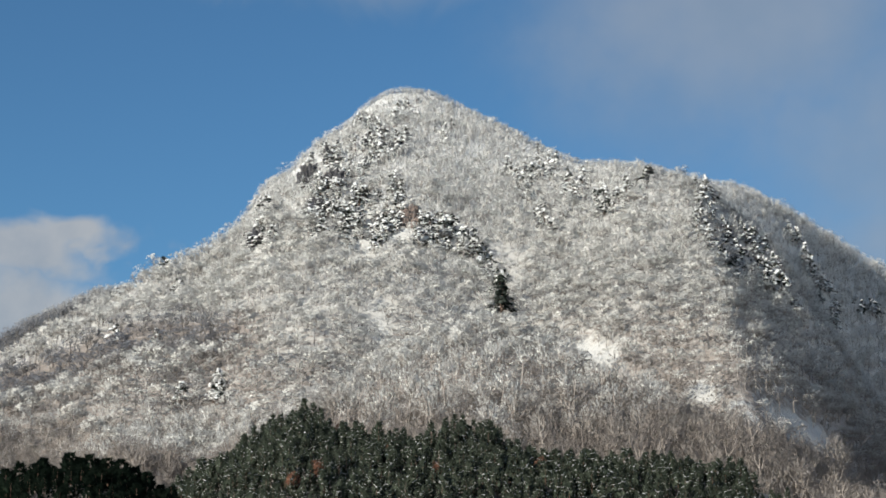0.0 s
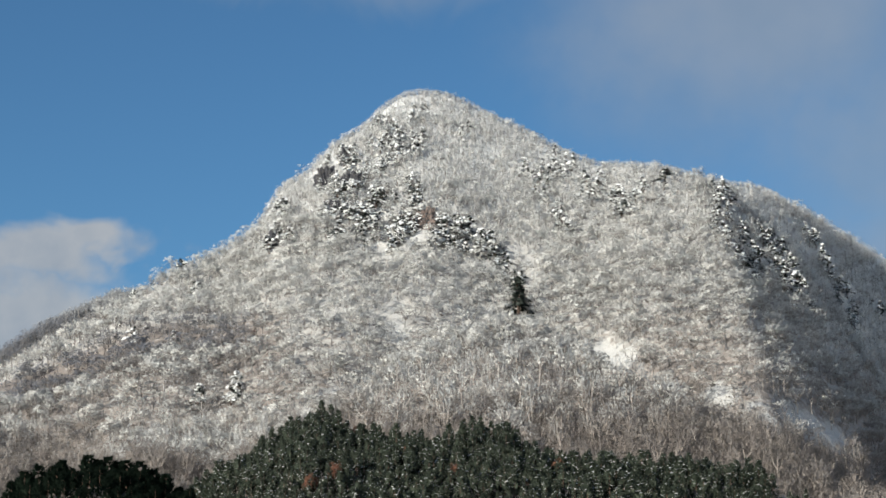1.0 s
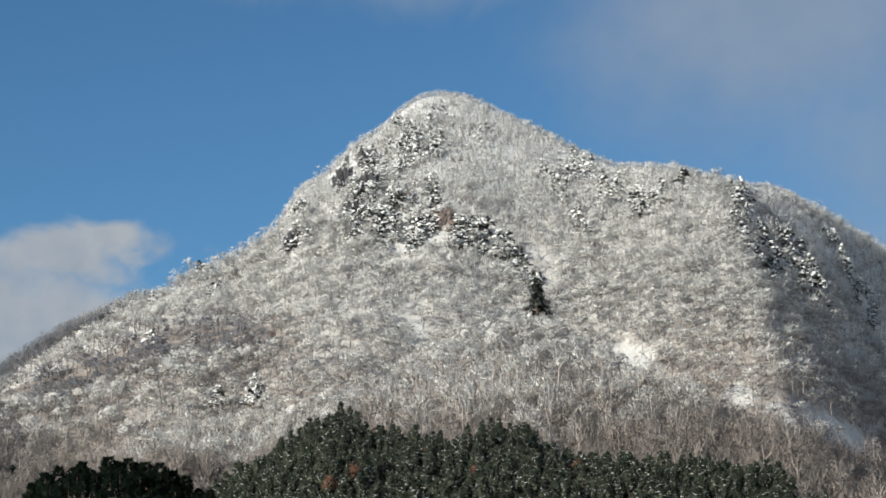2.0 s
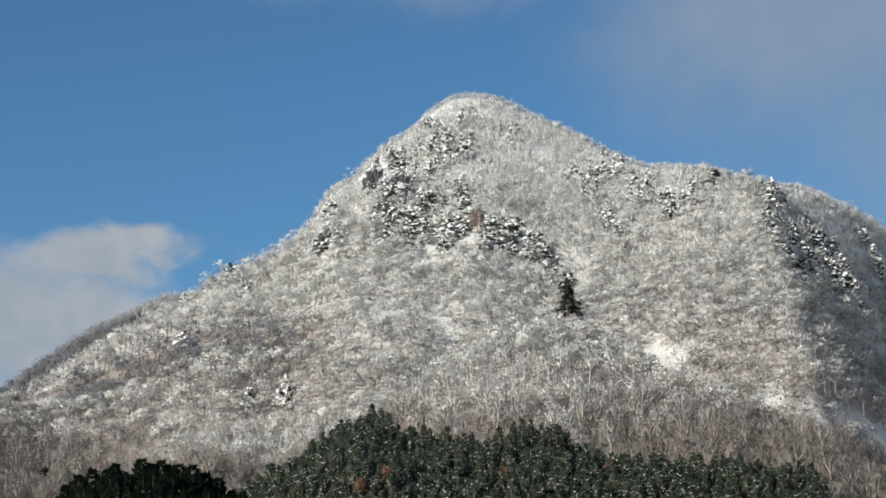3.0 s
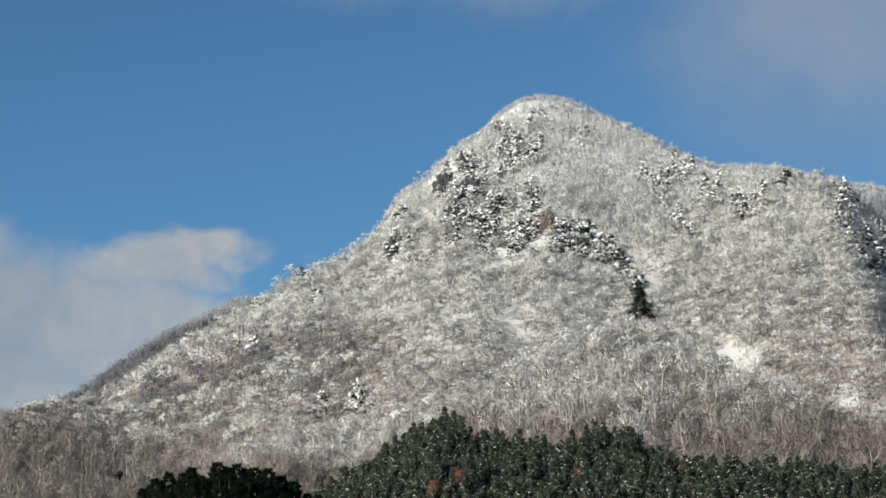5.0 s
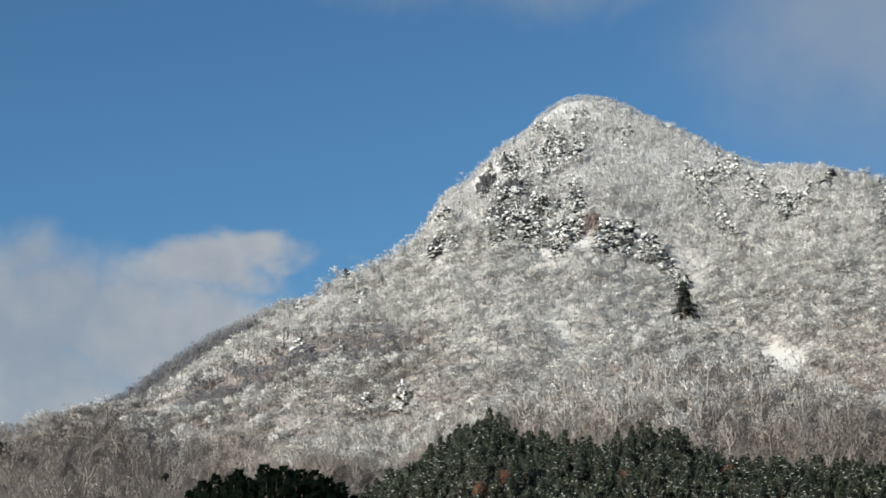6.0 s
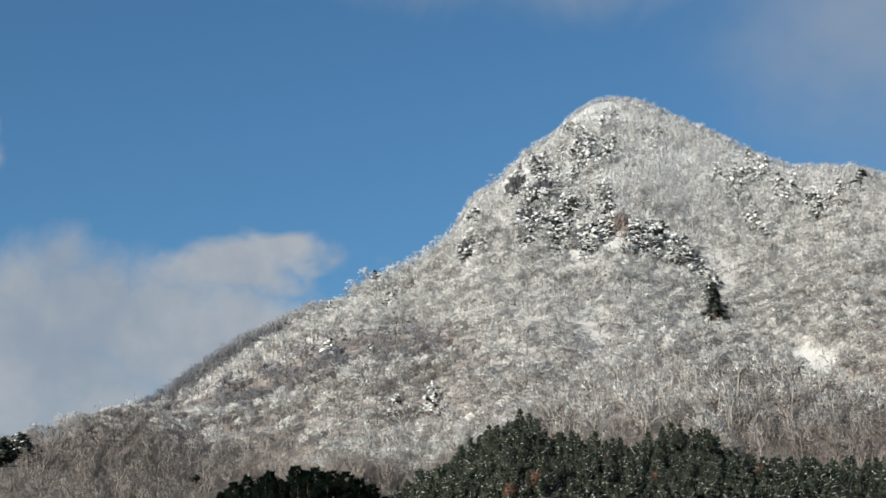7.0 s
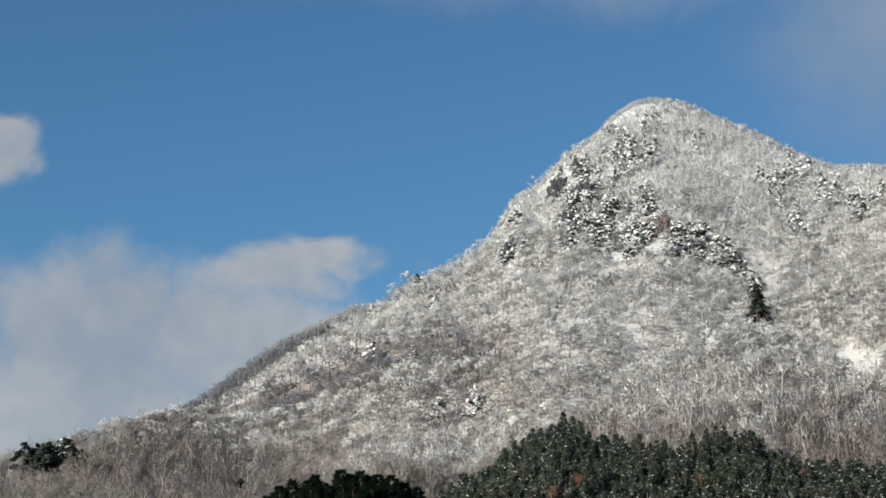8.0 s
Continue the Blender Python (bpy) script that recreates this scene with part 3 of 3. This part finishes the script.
def wood_of(name, shapes, mats, xs, ys, scales, label, category, **marks):
    """A whole wood as one object: every tree turned, scaled and set on the ground."""
    rng = np.random.default_rng(len(name))
    zs = land(xs, ys)
    v, t, m, w, total = [], [], [], [], 0
    marks.setdefault("tint", rng.uniform(0, 1, len(xs)))
    kept = {key: [] for key in marks}
    kind = rng.integers(0, len(shapes), len(xs))
    for k, layers in enumerate(shapes):
        mine = np.flatnonzero(kind == k)
        if not len(mine):
            continue
        verts = np.concatenate([p[0] for p in layers])
        out = np.concatenate([swell(p[0]) for p in layers])
        tris, index, shift = [], [], 0
        for slot, (pv, pt) in enumerate(layers):
            tris.append(pt + shift)
            index.append(np.full(len(pt), slot))
            shift += len(pv)
        tris, index = np.concatenate(tris), np.concatenate(index)
        turn = rng.uniform(0, 6.283, len(mine))
        s = scales[mine]
        wide = s * rng.uniform(0.85, 1.2, len(mine))
        co, si = np.cos(turn) * wide, np.sin(turn) * wide
        x = verts[None, :, 0] * co[:, None] - verts[None, :, 1] * si[:, None] + xs[mine, None]
        y = verts[None, :, 0] * si[:, None] + verts[None, :, 1] * co[:, None] + ys[mine, None]
        z = verts[None, :, 2] * s[:, None] + zs[mine, None]
        v.append(np.stack([x, y, z], -1).reshape(-1, 3))
        ox = out[None, :, 0] * np.cos(turn)[:, None] - out[None, :, 1] * np.sin(turn)[:, None]
        oy = out[None, :, 0] * np.sin(turn)[:, None] + out[None, :, 1] * np.cos(turn)[:, None]
        w.append(np.stack([ox, oy, np.broadcast_to(out[None, :, 2], ox.shape)], -1).reshape(-1, 3))
        t.append((tris[None] + (np.arange(len(mine)) * len(verts))[:, None, None] + total).reshape(-1, 3))
        m.append(np.tile(index, len(mine)))
        for key in marks:
            kept[key].append(np.repeat(marks[key][mine], len(verts)))
        total += len(mine) * len(verts)
    mesh = mesh_of(name, np.concatenate(v), np.concatenate(t), mats, np.concatenate(m), np.concatenate(w), **{key: np.concatenate(lists) for key, lists in kept.items()})
    return tagged(new(name, mesh), label, category, kind="stuff")


def spread(gap, r0, r1, a0, a1, seed):
    """Jittered places on the land, about one a square of that gap."""
    rng = np.random.default_rng(seed)
    x, y = np.meshgrid(np.arange(-520, 460, gap), np.arange(200, 1350, gap))
    x, y = x.ravel() + rng.uniform(-0.5, 0.5, x.size) * gap, y.ravel() + rng.uniform(-0.5, 0.5, y.size) * gap
    az, r = np.degrees(np.arctan2(x, y)), np.hypot(x, y)
    keep = (r > r0) & (r < r1) & (az > a0) & (az < a1)
    return x[keep], y[keep], az[keep], r[keep]


def at(az, r):
    return r * math.sin(radians(az)), r * math.cos(radians(az))


def standing(x, y, size, turn):
    return Matrix.LocRotScale((x, y, float(land(x, y))), Euler((0, 0, turn)), (size, size, size))


# ------------------------------------------------------------------ the woods
# snow-laden pines in loose stands: bearing, distance, spread in degrees and metres, how many
CRAG_STANDS = [
    (-3.97, 944, 0.19, 25, 9), (-3.24, 957, 0.21, 15, 9), (-2.25, 998, 0.46, 33, 16), (-1.12, 1012, 0.42, 24, 8), (-0.07, 995, 0.33, 14, 6), (-1.83, 968, 0.80, 13, 22), (-2.20, 936, 0.84, 21, 22), (-3.14, 892, 0.79, 18, 52),
    (-1.69, 909, 0.67, 10, 12), (-1.60, 884, 0.50, 15, 28), (-0.21, 882, 0.52, 11, 28), (0.85, 881, 0.41, 6, 14), (1.21, 868, 0.54, 13, 14), (-5.33, 910, 0.37, 22, 20), (-3.40, 926, 0.29, 17, 12)]
EAST_STANDS = [
    (2.35, 953, 0.46, 23, 16), (3.15, 979, 0.42, 13, 9), (3.82, 950, 0.43, 18, 10), (3.02, 920, 0.39, 17, 9), (4.92, 924, 0.49, 11, 16), (4.28, 971, 0.05, 8, 2), (7.71, 934, 0.32, 11, 9), (8.03, 909, 0.63, 23, 44),
    (9.20, 933, 0.56, 18, 32), (9.87, 927, 0.34, 10, 10), (10.65, 1049, 0.66, 7, 14), (10.94, 1041, 0.37, 9, 12), (11.81, 1078, 0.29, 5, 3), (12.37, 1091, 0.12, 12, 3)]
LONE_PINES = [
    (-8.06, 905, 0.07, 6, 2), (-8.86, 902, 0.07, 2, 1), (-9.44, 891, 0.06, 4, 2), (-7.60, 863, 0.09, 7, 2), (-9.53, 813, 0.06, 5, 1), (-6.55, 734, 0.2, 9, 5), (-8.20, 799, 0.14, 4, 1), (-7.60, 727, 0.20, 4, 2), (1.62, 838, 0.1, 6, 5)]
# cliff rocks: bearing, distance, half width and height
ROCKS = [(-0.95, 889, 4.2, 6.5), (-3.93, 946, 4.8, 8.5), (-3.36, 966, 3.0, 5.5), (-3.25, 925, 4.5, 7), (-3.72, 906, 5, 5), (-5.43, 897, 4, 5)]
PINE_WOODS = [(-19.0, 688, 0.45, 6, 12), (-18.0, 690, 0.42, 6, 11), (-13.1, 680, 0.3, 8, 2), (1.68, 818, 0.07, 12, 8), (6.0, 938, 0.02, 1, 1)]

def sites_of(groups, seed):
    rng = np.random.default_rng(seed)
    return [at(a + rng.uniform(-1, 1) * wa, d + rng.uniform(-1, 1) * wr) for a, d, wa, wr, count in groups for _ in range(count)]


snowy_sites, green_sites = sites_of(CRAG_STANDS + EAST_STANDS + LONE_PINES, 3), sites_of(PINE_WOODS, 4)
# the cliff faces stand clear of trees
snowy_sites = [p for p in snowy_sites if not any(abs(math.degrees(math.atan2(*p)) - a) < 0.022 * wide and -6 < d - math.hypot(*p) < 16 for a, d, wide, high in ROCKS[:3])]
sites = [spread(6.3, 560, 890, -22, 14, 11), spread(3.95, 890, 1300, -19, 14, 12), spread(6.5, 890, 1240, 8.3, 14, 13), spread(5.0, 862, 905, -7.5, -3.0, 16), spread(9.0, 770, 890, 2.5, 9.0, 17), spread(3.1, 988, 1022, -16.5, -8.5, 18)]
low = spread(5.0, 560, 800, -22, 13, 15)
foot = land(low[0], low[1]) < 84
sites.append(tuple(v[foot] for v in low))
rim = spread(2.9, 900, 1300, -6, 10, 14)
on_rim = np.abs(rim[3] - MOUNTAIN(rim[2])[1] + 5) < 10
sites.append(tuple(v[on_rim] for v in rim))
x, y, az, r = (np.concatenate(v) for v in zip(*sites))
spur_h, spur_r = SPUR(az)
far = MOUNTAIN(az)[1]
hill_h, hill_r = PINE_HILL(az)
on_hill = (r < hill_r + 8) & (az > -8.6) & (az < 14)
behind = (az > -16.5) & (az < -8.5) & (r > 970) & (r < 1022)
keep = ~on_hill & ((r < far + 22) | behind) & (land(x, y) > 2)
for ca, cr, wa, wr in CLEARINGS:
    keep &= ((az - ca) / wa) ** 2 + ((r - cr + 7) / (wr + 7)) ** 2 > 1
rng = np.random.default_rng(5)
keep &= ((az - 1.68) / 0.16) ** 2 + ((r - 816) / 20) ** 2 > 1
for px, py in snowy_sites + green_sites:
    far_off = math.hypot(px, py)
    aside, ahead = (x * py - y * px) / far_off, far_off - (x * px + y * py) / far_off
    keep &= (np.abs(aside) > 1.7) | (ahead < -1.5) | (ahead > 4.0)
for a, d, wide, high in ROCKS:
    keep &= ((az - a) * d * 0.01745 / (wide * 0.9)) ** 2 + ((r - d + 6) / 7) ** 2 > 1
# few trees along the snowy bed of the gully behind the spur
bed = np.abs(r - SPUR(az)[1] - GULLY[2]) < GULLY[3]
keep &= ~(bed & (az > GULLY[0]) & (az < GULLY[1]) & (np.random.default_rng(9).uniform(0, 1, len(x)) < 0.65))
# open wood on the snowy valley floor east of the rib
keep &= ~((az > 8.4) & (r > 700) & (r < 890) & (np.random.default_rng(8).uniform(0, 1, len(x)) < 0.12))
keep &= open_view(x, y, 9.0) | (rng.uniform(0, 1, len(x)) < 0.03)
x, y, az, r = x[keep], y[keep], az[keep], r[keep]
size = (0.62 + 0.75 * rng.beta(2, 2.2, len(x))) * np.interp(r, [650, 850, 1000], [1.12, 0.98, 0.78])
size *= np.where((np.abs(r - MOUNTAIN(az)[1]) < 22) & (r > 880), np.where(az < 9.5, 0.46, 0.34), 1.0)
size *= np.where((np.abs(r - MOUNTAIN(az)[1]) < 16) & (az < -6.5), np.where(r > 880, 1.35, 0.7), 1.0)
size *= np.where((r > MOUNTAIN(az)[1] - 60) & (r < 900) & (az < -12.5), 0.72, 1.0)
near_shapes = [bare_tree_shape(s, 350, 0.29, 6, 3, 0.54, 0.39, 0.65, 0.4, 1.12, 0.84, 8, (0.3, 0.75)) for s in range(8)]
slim_shapes = [bare_tree_shape(50 + s, 185, 0.17, 2, 3, 0.56, 0.38, 0.9, 1.4, 0.75, 0.5, 2, (0.5, 1.3)) for s in range(6)]
far_shapes = [bare_tree_shape(20 + s, 108, 0.36, 1, 3, 0.44, 0.34, 0.85, 1.0, 1.0, 0.6, 4, (0.5, 1.0)) for s in range(8)]
tints = rng.uniform(0, 1, len(x))
tints = np.where(r < SPUR(az)[1] + 8, 0.3 + tints * 0.65, np.where(r > 970, 0.62 + 0.38 * tints, np.where(az > 3, 0.08 + 0.6 * tints, 0.22 + 0.78 * tints)))
# less frost on the spur; shade painted grey on a belt along the low ridge and on the ridge behind it
belt = shade_belt(az, r)
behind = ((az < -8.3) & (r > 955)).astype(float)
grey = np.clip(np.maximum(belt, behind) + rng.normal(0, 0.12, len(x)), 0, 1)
frost_shade = -92.0 * belt - 25.0 * step(-az, 13.5, 15.0) - 120.0 * behind - 24.0 * (r < SPUR(az)[1] + 8) - 22.0 * (land(x, y) < 80) * step(-az, 9, 11)
open_slope = (az > -9) & (az < 2.5) & (r > SPUR(az)[1] + 8)
foot_slope = (az > -10) & (az < -4) & (land(x, y) < 92) & (r > SPUR(az)[1])
frost_shade += 14.0 * open_slope + 14.0 * foot_slope
tints = np.where(foot_slope, 0.5 + 0.5 * tints, tints)
single = (r < 690) & (az > -3) & (az < 12) & open_view(x, y, 4.0)
single &= np.cumsum(single) <= 280
slender = (r < 800) & (land(x, y) < 84 + rng.normal(0, 7, len(x))) & ~single
near = (r + rng.normal(0, 24, len(x)) < 890) & ~single & ~slender
wood_of("slender_wood", slim_shapes, [PALE_BARK, TWIG], x[slender], y[slender], size[slender], "slender leafless brown trees with hardly any frost at the mountain's foot", "forest", tint=tints[slender], frost_shade=frost_shade[slender], grey=grey[slender])
wood_of("bare_forest", near_shapes, [BARK, TWIG], x[near], y[near], size[near], "leafless grey-brown trees dusted with frost on lower slopes", "forest", tint=tints[near], frost_shade=frost_shade[near], grey=grey[near])
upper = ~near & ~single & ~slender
wood_of("frosted_forest", far_shapes, [RIMED_BARK, TWIG], x[upper], y[upper], size[upper], "leafless trees white with frost on the upper mountain", "forest", tint=tints[upper], frost_shade=frost_shade[upper], grey=grey[upper])

makers = [thing_of("bare_tree", [("trunk", w, PALE_BARK), ("crown", f, TWIG)], "leafless brown broadleaf tree with light frost on the slope", "tree", "bare trees on the spur") for w, f in slim_shapes[:4]]
for k, i in enumerate(np.flatnonzero(single)):
    m = standing(x[i], y[i], size[i], rng.uniform(0, 6.28))
    if k < len(makers):
        makers[k].matrix_basis = m
    else:
        copy_thing(makers[k % len(makers)], m)


def stands(name, shapes, mats, sites, label, group, low, high, seed):
    rng = np.random.default_rng(seed)
    made = []
    for k, (w, g, s) in enumerate(shapes):
        parts = [("trunk", w, PINE_BARK), ("needles", g, mats)] + ([("snow", s, SNOW)] if s is not None else [])
        made.append(thing_of(name, parts, label, "pine tree", group))
    for k, (px, py) in enumerate(sites):
        m = standing(px, py, rng.uniform(low, high), rng.uniform(0, 6.28)) @ Matrix.Diagonal((1.1, 1.1, 1.0, 1.0))
        if k < len(made):
            made[k].matrix_basis = m
        else:
            copy_thing(made[rng.integers(0, len(made))], m)


snowy_sites.sort(key=lambda p: math.hypot(*p))
snowy_shapes = [snowy_pine_shape(40 + s, 0.85) for s in range(7)]
beyond = np.array(snowy_sites[300:])
wood_of("snowy_pine_wood", snowy_shapes, [PINE_BARK, NEEDLES, SNOW], beyond[:, 0], beyond[:, 1], np.random.default_rng(6).uniform(0.65, 1.2, len(beyond)), "dark pines under thick snow round the summit", "pine wood")
stands("snowy_pine", snowy_shapes, NEEDLES, snowy_sites[:300], "dark mountain pine with thick white snow on its boughs", "snowy pines on the mountain", 0.65, 1.2, 3)
stands("green_pine", [snowy_pine_shape(60 + s, 0.12) for s in range(3)], NEEDLES, green_sites, "dark green pine with little snow among bare trees", "green pines on the low ridge", 0.8, 1.25, 4)

# the pine plantation on the hill in front, and the knoll with shade in its needle colour
hx, hy, ha, hr = spread(2.65, 470, 575, -9.5, 14, 21)
hill_h, hill_r = PINE_HILL(ha)
edge = np.where(ha < 8.6, 6, -12) * np.ones_like(ha)
keep = (hr < hill_r + edge) & (hr > hill_r - 75) & open_view(hx, hy, 6.0) & (ha < 9.2 + rng.normal(0, 0.4, len(ha)))
hx, hy, ha, hr = hx[keep], hy[keep], ha[keep], hr[keep]
hsize = 0.58 + 0.62 * rng.uniform(0, 1, len(hx)) ** 1.6
young = [young_pine_shape(80 + s, 6 + 3 * s) for s in range(5)]
order = (ha > -6) & (ha < 1.5) & (hr > PINE_HILL(ha)[1] - 28)
order &= np.cumsum(order) <= 290
pines = [thing_of("young_pine", [("trunk", w, PINE_BARK), ("needles", g, PINE_DARK), ("snow", s, SNOW)], "dark green plantation pine flecked with snow on the front hill", "pine tree", "pines on the front hill") for w, g, s in young]
for k, i in enumerate(np.flatnonzero(order)):
    m = standing(hx[i], hy[i], hsize[i], rng.uniform(0, 6.28))
    if k < len(pines):
        pines[k].matrix_basis = m
    else:
        copy_thing(pines[k % len(pines)], m)
wood_of("pine_plantation", young, [PINE_BARK, PINE_DARK, SNOW], hx[~order], hy[~order], hsize[~order], "dense dark green pine plantation flecked with snow", "pine wood")

kx, ky, ka, kr = spread(2.5, 240, 300, -16, -4, 31)
knoll_h, knoll_r = KNOLL(ka)
keep = (kr < knoll_r + 8) & (kr > knoll_r - 42) & (land(kx, ky) > 6)
kx, ky = kx[keep], ky[keep]
dark = [young_pine_shape(95 + s, 0, 0.42, 2.3)[:2] for s in range(4)]
dark_pines = [thing_of("knoll_pine", [("trunk", w, PINE_BARK), ("needles", g, SHADED_NEEDLES)], "green pine without snow on the low knoll, coloured near-black for shade", "pine tree", "pines on the knoll") for w, g in dark]
for k in range(min(300, len(kx))):
    m = standing(kx[k], ky[k], rng.uniform(0.52, 0.78), rng.uniform(0, 6.28))
    if k < len(dark_pines):
        dark_pines[k].matrix_basis = m
    else:
        copy_thing(dark_pines[k % 4], m)
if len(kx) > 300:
    wood_of("knoll_wood", dark, [PINE_BARK, SHADED_NEEDLES], kx[300:], ky[300:], np.full(len(kx) - 300, 0.7), "green pines on the low knoll, coloured near-black for shade", "pine wood")

# oaks that kept their leaves, among the pines
oak_wood, oak_leaf = russet_shape(7)
oak = thing_of("russet_oak", [("trunk", oak_wood, BARK), ("leaves", oak_leaf, RUSSET)], "small oak with dry reddish-brown leaves on the hillside", "tree", "russet oaks on the slopes")
for k, (a, d, s) in enumerate([(-3.0, 563, 0.85), (-3.6, 497, 0.95), (-4.3, 489, 0.95), (-0.15, 509, 0.85), (2.82, 532, 0.85), (-1.5, 538, 0.75), (-8.2, 800, 0.75), (-6.25, 775, 0.7), (-6.0, 778, 0.6)]):
    m = standing(*at(a, d), s, k * 1.7)
    if k == 0:
        oak.matrix_basis = m
    else:
        copy_thing(oak, m)


# ------------------------------------------------------------------ rocks
def outcrop(a, d, wide, high, seed, mat, label):
    bm = bmesh.new()
    bmesh.ops.create_icosphere(bm, subdivisions=5, radius=1.0)
    for v in bm.verts:
        p = v.co * 1.6 + Vector((seed * 7.1, 0, 0))
        lump = 0.8 + 0.55 * noise.noise(p) + 0.6 * abs(noise.noise(p * 2.3)) + 0.3 * abs(noise.noise(p * 5)) + 0.2 * noise.noise(p * 11)
        v.co = Vector((v.co.x * wide * lump, v.co.y * wide * 0.6 * lump, v.co.z * high * lump))
    mesh = bpy.data.meshes.new("rock_outcrop")
    bm.to_mesh(mesh)
    bm.free()
    mesh.materials.append(mat)
    ob = new("rock_outcrop", mesh)
    px, py = at(a, d)
    ob.matrix_basis = Matrix.Translation((px, py, float(land(px, py)) + 0.2 * high))
    return tagged(ob, label, "rock", "rocks on the mountain")


for k, spec in enumerate(ROCKS):
    if k == 0:
        outcrop(*spec, 1, ROCK, "bare reddish-brown cliff rock among snowy pines")
    else:
        outcrop(*spec, k + 1, SHADED_ROCK, "grey cliff rock with snow on its ledges, darkened in colour for shade")
